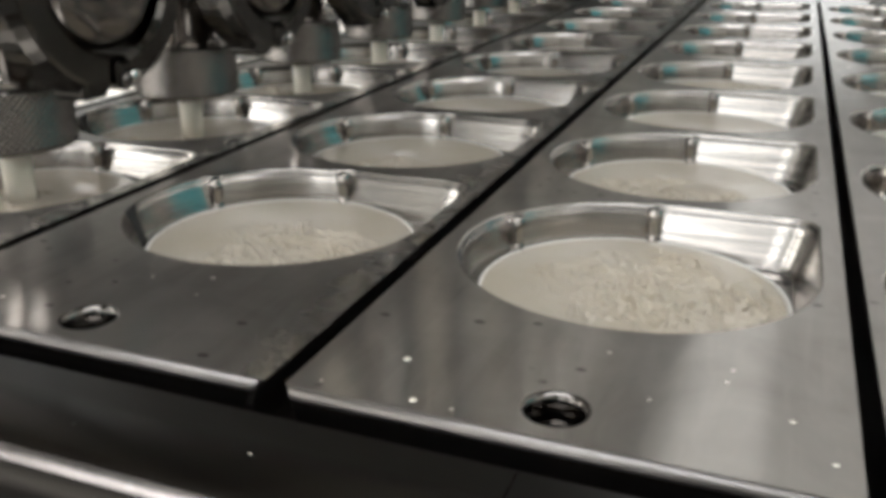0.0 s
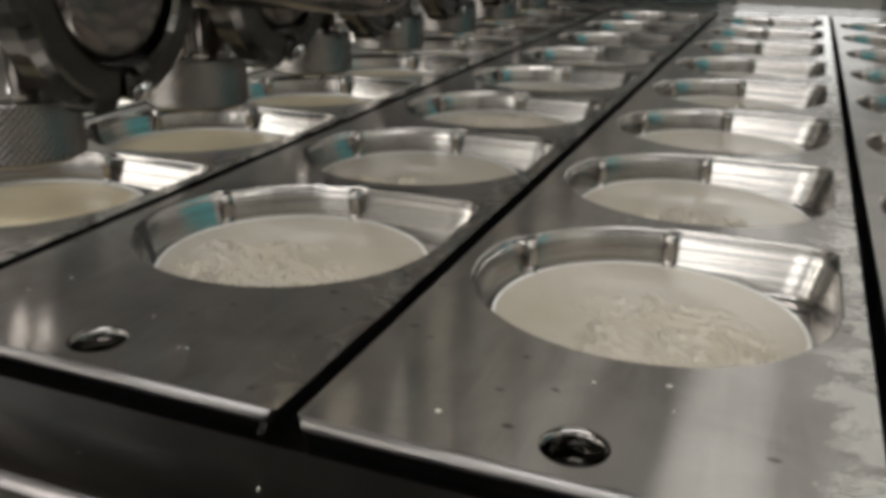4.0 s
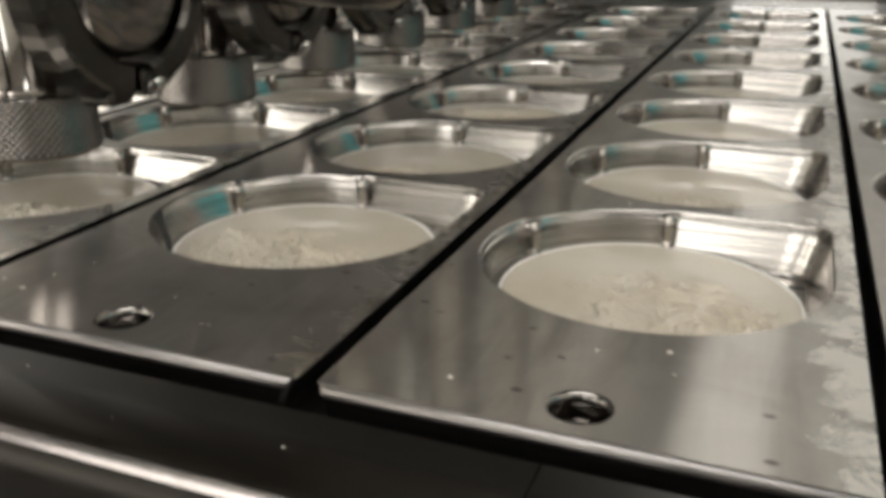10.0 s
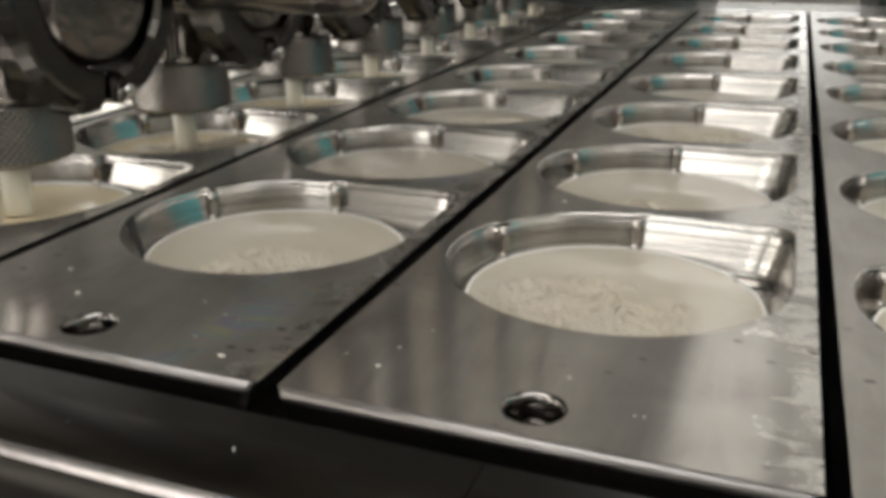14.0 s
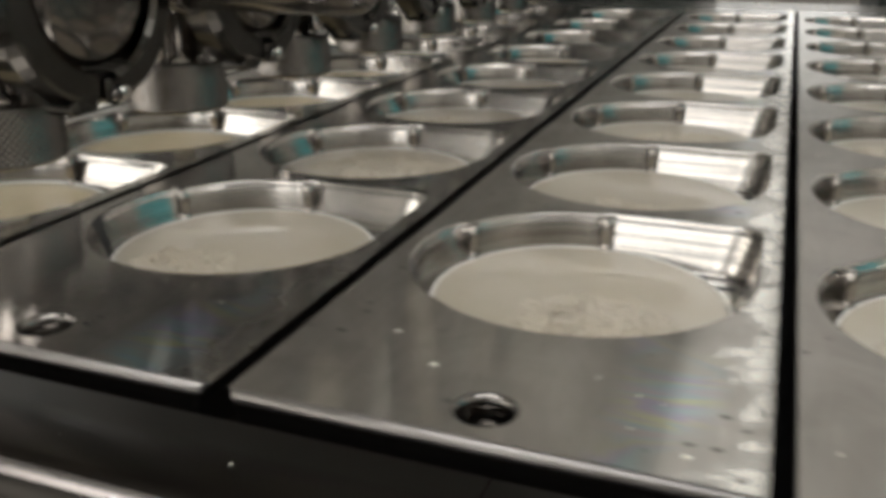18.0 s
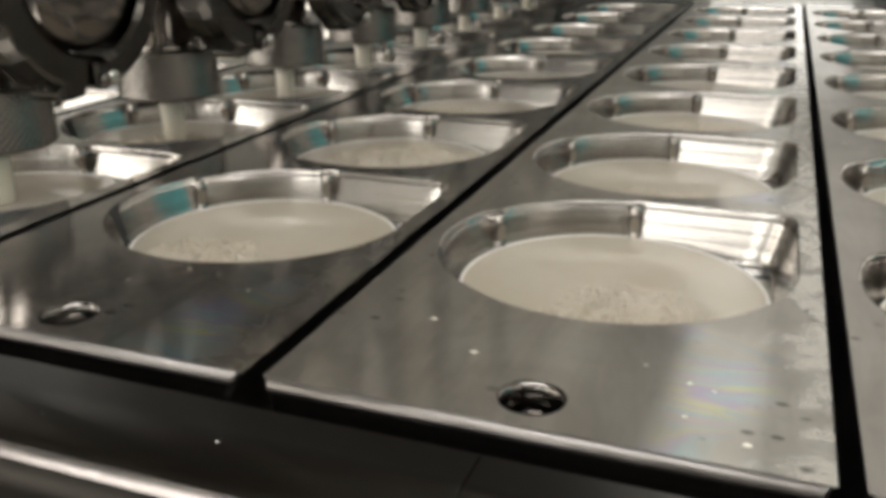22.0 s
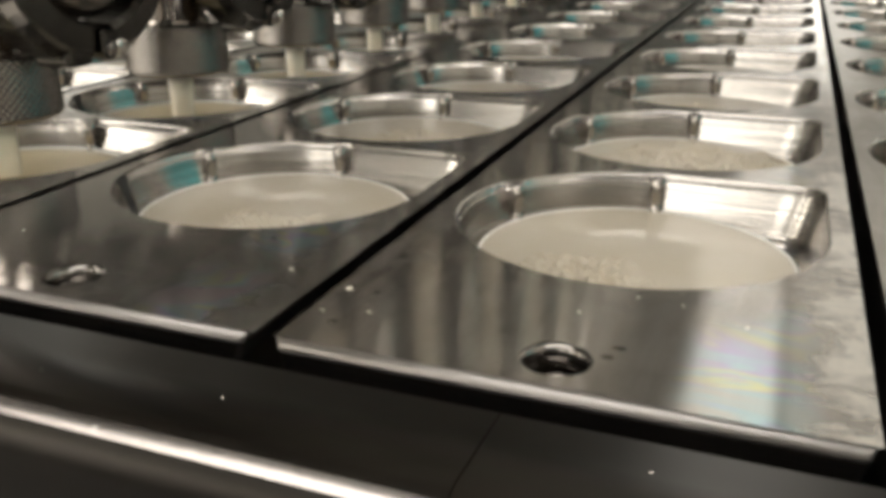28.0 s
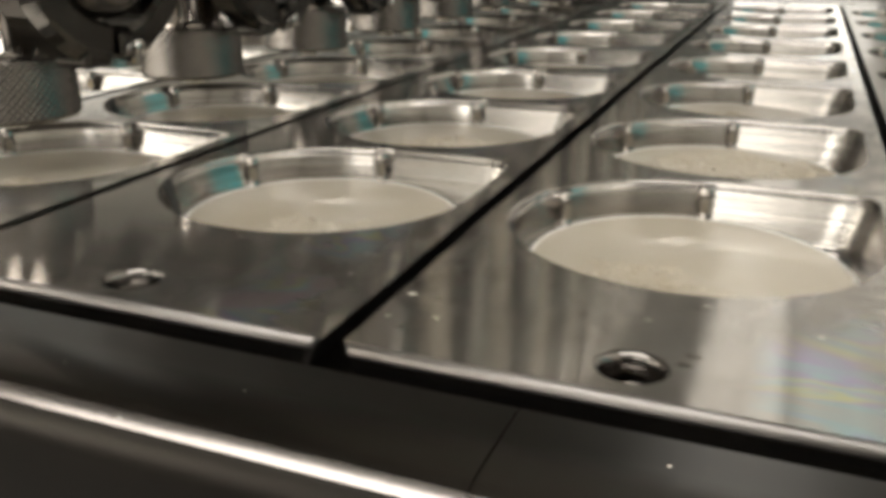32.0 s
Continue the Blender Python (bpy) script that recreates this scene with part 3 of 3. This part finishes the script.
for slot, plate in PLATES:
    for _ in range(11):
        size = rnd.choice((0.003, 0.0035, 0.004, 0.0045, 0.006, 0.008))
        spot = (rnd.uniform(-0.45, 0.45), rnd.uniform(0.04, 0.42) if rnd.random() < 0.6 else 0.888 + LANE * rnd.randrange(6) + LANE / 2 + rnd.uniform(-0.02, 0.02))
        if abs(spot[0]) < 0.09 and abs(spot[1] - 0.114) < 0.09:
            continue
        if drop_mesh is None:
            drop = drop_shape().build("milk_drop", POUR, plate, "small white splash of milk")
            drop_mesh = drop.data
        else:
            drop = new("milk_drop", drop_mesh)
            drop.parent = plate
            drop["label"] = "small white splash of milk"
        drop.location = (spot[0] * U, spot[1] * U, 0.0)
        drop.scale = (size, size * rnd.uniform(0.6, 1.0), size * 0.6)
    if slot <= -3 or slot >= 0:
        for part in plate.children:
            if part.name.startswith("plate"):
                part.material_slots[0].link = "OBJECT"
                part.material_slots[0].material = DRY if slot >= 0 else SHEENED if slot == -3 else WET_SHEENED

# ---- the machine's frame ----
BX0, BX1 = -12.0, 10.8


def machine_frame():
    ob = thing("machine_frame", "stainless steel frame of the filling machine with side rails", "machine frame")
    # front rail: a flat top and a rounded outer bend; highlight and shade are painted as steel tones
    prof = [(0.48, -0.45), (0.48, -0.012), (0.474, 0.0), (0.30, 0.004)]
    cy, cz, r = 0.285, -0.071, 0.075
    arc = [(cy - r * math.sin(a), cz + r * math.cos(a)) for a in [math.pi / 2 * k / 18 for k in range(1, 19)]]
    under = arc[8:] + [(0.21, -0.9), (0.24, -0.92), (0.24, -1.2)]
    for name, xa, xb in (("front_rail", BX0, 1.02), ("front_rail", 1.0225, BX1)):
        for piece, line, mat, words in ((name, prof + arc[:5], DARK, "dull steel side rail"), ("rounded_bend", arc[4:9], BEND, "rounded rail bend with its highlight painted in"), ("rail_front", under, SHADED_FRONT, "dull steel rail front painted darker for shade")):
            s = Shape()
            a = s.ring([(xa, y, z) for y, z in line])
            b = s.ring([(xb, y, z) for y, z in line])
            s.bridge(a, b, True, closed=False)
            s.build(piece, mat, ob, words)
    for x, y in ((0.495, 0.30), (0.50, 0.225), (0.62, 0.36), (0.02, 0.42), (0.30, 0.33), (1.25, 0.40), (0.85, 0.31), (-0.2, 0.38)):
        o = drop_shape().build("splash", POUR, ob, "small dried splash")
        o.location, o.scale = (x * U, y * U, 0.003 * U), (0.0028, 0.0024, 0.0012)
    s = Shape().box(BX0, BX1, BACK + 0.06, BACK + 1.1, -1.2, -0.02, 0.02)
    s.build("rear_rail", HOUSING, ob)
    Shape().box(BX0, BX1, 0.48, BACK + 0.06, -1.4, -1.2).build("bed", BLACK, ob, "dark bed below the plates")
    for x in (BX0 + 0.5, -5.0, 2.0, BX1 - 0.5):
        for y in (0.5, BACK + 0.5):
            Shape().box(x - 0.2, x + 0.2, y - 0.2, y + 0.2, -Z0 / U, -1.4, 0.03).build("leg", DARK, ob)
    return ob


machine_frame()

# ---- the filling valves ----
NX = -0.945


def filling_valve():
    ob = thing("filling_valve", "stainless steel filling valve with a knurled nozzle collar", "filling valve", "filling valves above the plates")
    # knurled collar: crossed helical grooves cut into a cylinder
    s = Shape()
    seg, lev = 420, 44
    rings = []
    for k in range(lev + 1):
        z = 0.110 + 0.178 * k / lev
        r0 = 0.202 - 0.005 * k / lev
        pts = []
        for i in range(seg):
            a = 2 * math.pi * i / seg
            d = min(abs(math.sin(27 * (a + 5.0 * z))), abs(math.sin(27 * (a - 5.0 * z))))
            r = r0 - 0.0032 * (1 - d) ** 2
            pts.append((r * math.cos(a), r * math.sin(a), z))
        rings.append(s.ring(pts))
    for a, b in zip(rings, rings[1:]):
        s.bridge(a, b, True)
    lo = s.ring([(0.194 * math.cos(2 * math.pi * i / seg), 0.194 * math.sin(2 * math.pi * i / seg), 0.100) for i in range(seg)])
    li = s.ring([(0.06 * math.cos(2 * math.pi * i / seg), 0.06 * math.sin(2 * math.pi * i / seg), 0.100) for i in range(seg)])
    lu = s.ring([(0.06 * math.cos(2 * math.pi * i / seg), 0.06 * math.sin(2 * math.pi * i / seg), 0.25) for i in range(seg)])
    s.bridge(lo, rings[0], True)
    s.bridge(li, lo, False)
    s.bridge(lu, li, True)
    hi = s.ring([(0.186 * math.cos(2 * math.pi * i / seg), 0.186 * math.sin(2 * math.pi * i / seg), 0.296) for i in range(seg)])
    s.bridge(rings[-1], hi, True)
    s.face(hi)
    s.build("collar", KNURL, ob, "knurled steel nozzle collar")
    Shape().lathe([(0.140, 0.28), (0.140, 0.312), (0.126, 0.322), (0.124, 0.95), (0.16, 0.97), (0.16, 1.6)], seg=36, caps=(True, True)).build("stem", CHROME, ob, "polished steel stem")
    # horizontal body on the valve's side, held by a two-part ring clamp
    cx, cy, cz = 0.33, 0.077, 0.64
    Shape().lathe([(0.12, 0.05), (0.12, 0.12), (0.20, 0.17), (0.238, 0.22), (0.238, 0.36)], at=(0, cy - 0.016, cz), axis="x", seg=48, caps=(True, True)).build("side_body", CLAMP, ob)
    Shape().lathe([(0.234, 0.35), (0.234, 0.372)] + [(0.226 * math.cos(q), 0.380 + 0.060 * math.sin(q)) for q in [math.pi / 2 * k / 8 for k in range(9)]], at=(0, cy - 0.016, cz), axis="x", seg=48, caps=(True, False)).build("end_cap", DOME, ob, "polished domed end cap")
    section = [(0.245, -0.075), (0.352, -0.075), (0.372, -0.055), (0.374, 0.030), (0.350, 0.060), (0.335, 0.065), (0.262, 0.065), (0.245, 0.050)]
    for sign, lo, hi, inner in ((-1, 8, 176, 0.0), (1, 10, 176, 0.018)):
        s = Shape()
        rings = []
        for k in range(29):
            q = math.radians(lo + (hi - lo) * k / 28)
            rings.append(s.ring([(cx + h, cy + sign * (r + inner * (r < 0.3)) * math.sin(q), cz - (r + inner * (r < 0.3)) * math.cos(q)) for r, h in section]))
        for a, b in zip(rings, rings[1:]):
            s.bridge(b, a, False) if sign < 0 else s.bridge(a, b, False)
        s.face(rings[0])
        s.face(rings[-1][::-1])
        s.build("clamp_half", CLAMP, ob, "dark cast clamp half")
    for y0, y1, z0, z1 in ((-0.070, 0.036, 0.272, 0.36), (0.080, 0.160, 0.285, 0.37)):
        Shape().box(cx - 0.07, cx + 0.062, y0, y1, z0, z1, 0.014).build("clamp_lug", CLAMP, ob, "dark clamp lug")
    Shape().lathe([(0.022, 0.0), (0.025, 0.005), (0.025, 0.022), (0.019, 0.028), (0.012, 0.030)], at=(cx + 0.062, 0.128, 0.318), axis="x", seg=18, caps=(True, True)).build("clamp_bolt", BRIGHT, ob, "bright clamp bolt head")
    Shape().lathe([(0.012, 0.0), (0.022, 0.008), (0.022, 0.020), (0.012, 0.026)], at=(cx + 0.062, 0.096, 0.315), axis="x", seg=14, caps=(True, True)).build("clamp_bolt", STEM, ob, "small dark clamp nut")
    Shape().lathe([(0.008, -0.038), (0.017, -0.034), (0.020, -0.028), (0.020, 0.028), (0.017, 0.034), (0.008, 0.038)], at=(cx + 0.03, -0.085, 0.345), axis="y", seg=18, caps=(True, True)).build("hinge_pin", BRIGHT, ob, "bright hinge pin")
    # uprights over the side body, out of view, added to streak the plates' reflections
    Shape().lathe([(0.12, 1.0), (0.12, 1.15), (0.19, 1.17), (0.19, 2.75), (0.17, 2.8), (0.08, 2.82), (0.08, 3.1)], at=(0.60, -0.02, 0), seg=28, caps=(True, True)).build("actuator", CLAMP, ob, "unseen dark cylinder added to streak reflections")
    Shape().lathe([(0.045, 0.68), (0.062, 0.70), (0.062, 5.0)], at=(0.92, 0.37, 0), seg=14, caps=(True, True)).build("hose", CREAM, ob, "unseen pale tube added to streak reflections")
    Shape().lathe([(0.02, 0.68), (0.034, 0.70), (0.034, 5.0)], at=(1.05, 0.58, 0), seg=12, caps=(True, True)).build("rod", BRIGHT, ob, "unseen bright upright added to streak reflections")
    return ob


valve = filling_valve()
VALVES = [at_top(valve, NX, FRONT + CUP_Y[0])]
for y in CUP_Y[1:]:
    VALVES.append(copy_thing(valve, pose(NX * U, (FRONT + y) * U, Z0)))

# header that carries the valves
beam = thing("valve_header", "dark steel header housing above the filling valves", "machine housing")
Shape().box(-1.7, -0.62, -0.6, BACK + 0.9, 1.7, 5.5, 0.03).build("housing", HOUSING, beam)
for y in (-0.5, BACK + 0.5):
    Shape().box(-1.3, -1.0, y, y + 0.3, -Z0 / U, 1.7, 0.02).build("post", CLAMP, beam)


# a feed pipe that hangs from the header before the second valve
feed = thing("feed_pipe", "dark polished feed pipe with a domed end hanging from the header", "pipe", at=(0, 1.985, 0.618))
Shape().lathe([(0.088, -0.80), (0.088, 0.05)] + [(0.088 * math.cos(q), 0.05 + 0.10 * math.sin(q)) for q in [math.pi / 2 * k / 8 for k in range(1, 9)]], axis="x", seg=36, caps=(True, False)).build("pipe_run", STEM, feed)
Shape().lathe([(0.096, -0.62), (0.103, -0.61), (0.103, -0.55), (0.096, -0.54)], axis="x", seg=36, caps=(True, True)).build("pipe_collar", STEM, feed)
Shape().lathe([(0.05, 0.06), (0.05, 1.08)], at=(-0.72, 0, 0), seg=24, caps=(True, True)).build("riser", STEM, feed)

# teal block out of view, added to tint the pocket walls' reflections
teal_source = thing("teal_cabinet", "unseen teal block beside the line, added for teal reflections", "cabinet")
Shape().box(19.0, 23.0, 2.2, 16.0, -Z0 / U, 7.5, 0.1).build("cabinet_body", TEAL, teal_source)

# low cabinets past the far end of the line
for x0, x1, hi, words in ((-5.0, 0.42, 1.45, "dark green machine cabinet past the valve row's end"), (2.25, 5.5, 0.8, "low dark green machine cabinet past the line's end")):
    low = thing("low_cabinet", words, "cabinet", "cabinets past the line's end")
    Shape().box(x0, x1, BACK + 1.0, BACK + 4.0, -Z0 / U, hi - 0.1, 0.05).build("body", GREEN, low)
    Shape().box(x0 - 0.05, x1 + 0.05, BACK + 0.95, BACK + 4.05, hi - 0.1, hi, 0.03).build("top_cover", HOUSING, low, "dull steel top cover")

# unseen pipes that drop from the ceiling behind the line, added for reflected streaks
for x, y, r, mat, words in ((-0.62, 1.42, 0.030, BRIGHT, "polished steel"), (-0.46, 1.50, 0.018, CREAM, "cream insulated"), (-0.33, 1.40, 0.024, BRIGHT, "polished steel"),
                            (-0.20, 1.52, 0.034, HOUSING, "dull steel")):
    pipe = tagged(new("supply_pipe"), words + " unseen pipe from the ceiling, added to streak reflections", "pipe", "supply pipes behind the line")
    pipe.matrix_basis = pose(x, y, 1.15)
    top, q = (RH - 1.15) / U, r / U
    Shape().lathe([(q, 0.3), (q, top)], seg=20, caps=(True, True)).build("tube", mat, pipe)
    Shape().lathe([(q * 0.6, 0.0), (q * 1.5, 0.05), (q * 1.5, 0.25), (q, 0.3)], seg=20, caps=(True, False)).build("end_fitting", STEM, pipe, "dull end fitting")

# milk that pours from the nozzles
STREAMS = []
pour = thing("milk_stream", "white stream of milk falling from a nozzle", "milk", "milk streams")
Shape().lathe([(0.045, 0.0), (0.046, 0.06), (0.048, 0.12), (0.048, 0.165)], seg=20, caps=(True, True)).build("stream", POUR, pour)
drip = Shape().lathe([(0.013, 0.0), (0.016, 0.10), (0.018, 0.165)], seg=12, caps=(True, True)).build("trickle", POUR, pour, "thin white trickle")
for j, y in enumerate(CUP_Y):
    m = pose(NX * U, (FRONT + y) * U, Z0 + FILL * U)
    ob = pour if j == 0 else copy_thing(pour, m)
    ob.matrix_basis = m
    STREAMS.append(ob)

# ---- what moves ----
STEPS = [(2.817, 0.92, 1.007), (9.99, 0.93, 1.011), (17.256, 0.93, 1.0), (24.53, 0.93, 1.006), (31.82, 0.93, 1.0)]   # start, length and way of each index
POURS = [(-3.0, 0.42), (4.36, 7.98), (11.58, 15.12), (18.78, 22.25), (26.02, 29.55), (33.2, 36.0)]


def advance(t):
    """Plate pitches gone by at t."""
    u = 0.0
    for t0, d, far in STEPS:
        q = min(max((t - t0) / d, 0.0), 1.0)
        u += far * q * q * (3 - 2 * q)
    return u


def step_times():
    ts = [0.0]
    for t0, d, _ in STEPS:
        ts += [t0 + d * k / 6 for k in range(7) if t0 + d * k / 6 < 32.0]
    return ts + [32.0]


def motions():
    ts = step_times()
    for slot, plate in PLATES:
        walk(plate, [(t, pose((C0 + slot + advance(t)) * U, FRONT * U, Z0)) for t in ts])
    for slot, j, cup in CUPS:
        n = -2 - slot                      # the pour that fills this cup
        if n > 0:
            milk = next(c for c in cup.children if c.name.startswith("milk"))
            low, even, full = (pose(0, 0, (FILL + d) * U) for d in (-0.045, -0.016, 0.0))
            rows = [(0.0, low), (32.0, low)]
            if n < 5:
                a, b = POURS[n]
                rows = [(0.0, low), (a, low), (a + (b - a) * 0.7, even), (b, full), (32.0, full)]
            walk(milk, rows)
        turn = cup_turn(slot, j)
        walk(cup, [(t, pose((C0 + slot + advance(t)) * U, (FRONT + CUP_Y[j]) * U, Z0, 0, 0, turn)) for t in ts])
    up = 0.165
    for j, ob in enumerate(STREAMS):
        y = FRONT + CUP_Y[j]
        low, high = pose(NX * U, y * U, Z0 + FILL * U), pose(NX * U, y * U, Z0 + (FILL + up) * U)
        rows = [(0.0, low)]
        for a, b in POURS:
            if a > 0 and a < 32:
                rows += [(a - 0.05, high), (a + 0.08, low)]
            if b < 32:
                rows += [(b - 0.05, low), (b + 0.12, high)]
        rows.append((32.0, high))
        walk(ob, rows)
        thin = next(c for c in ob.children if c.name.startswith("trickle"))
        hide, show = pose(0, 0, 0), pose(0, 0, -up * U)
        rows = [(0.0, hide)]
        for a, b in POURS:
            if b < 31:
                rows += [(b - 0.05, hide), (b + 0.12, show), (b + 0.7, show), (b + 0.9, hide)]
        rows.append((32.0, hide))
        walk(thin, rows)


motions()
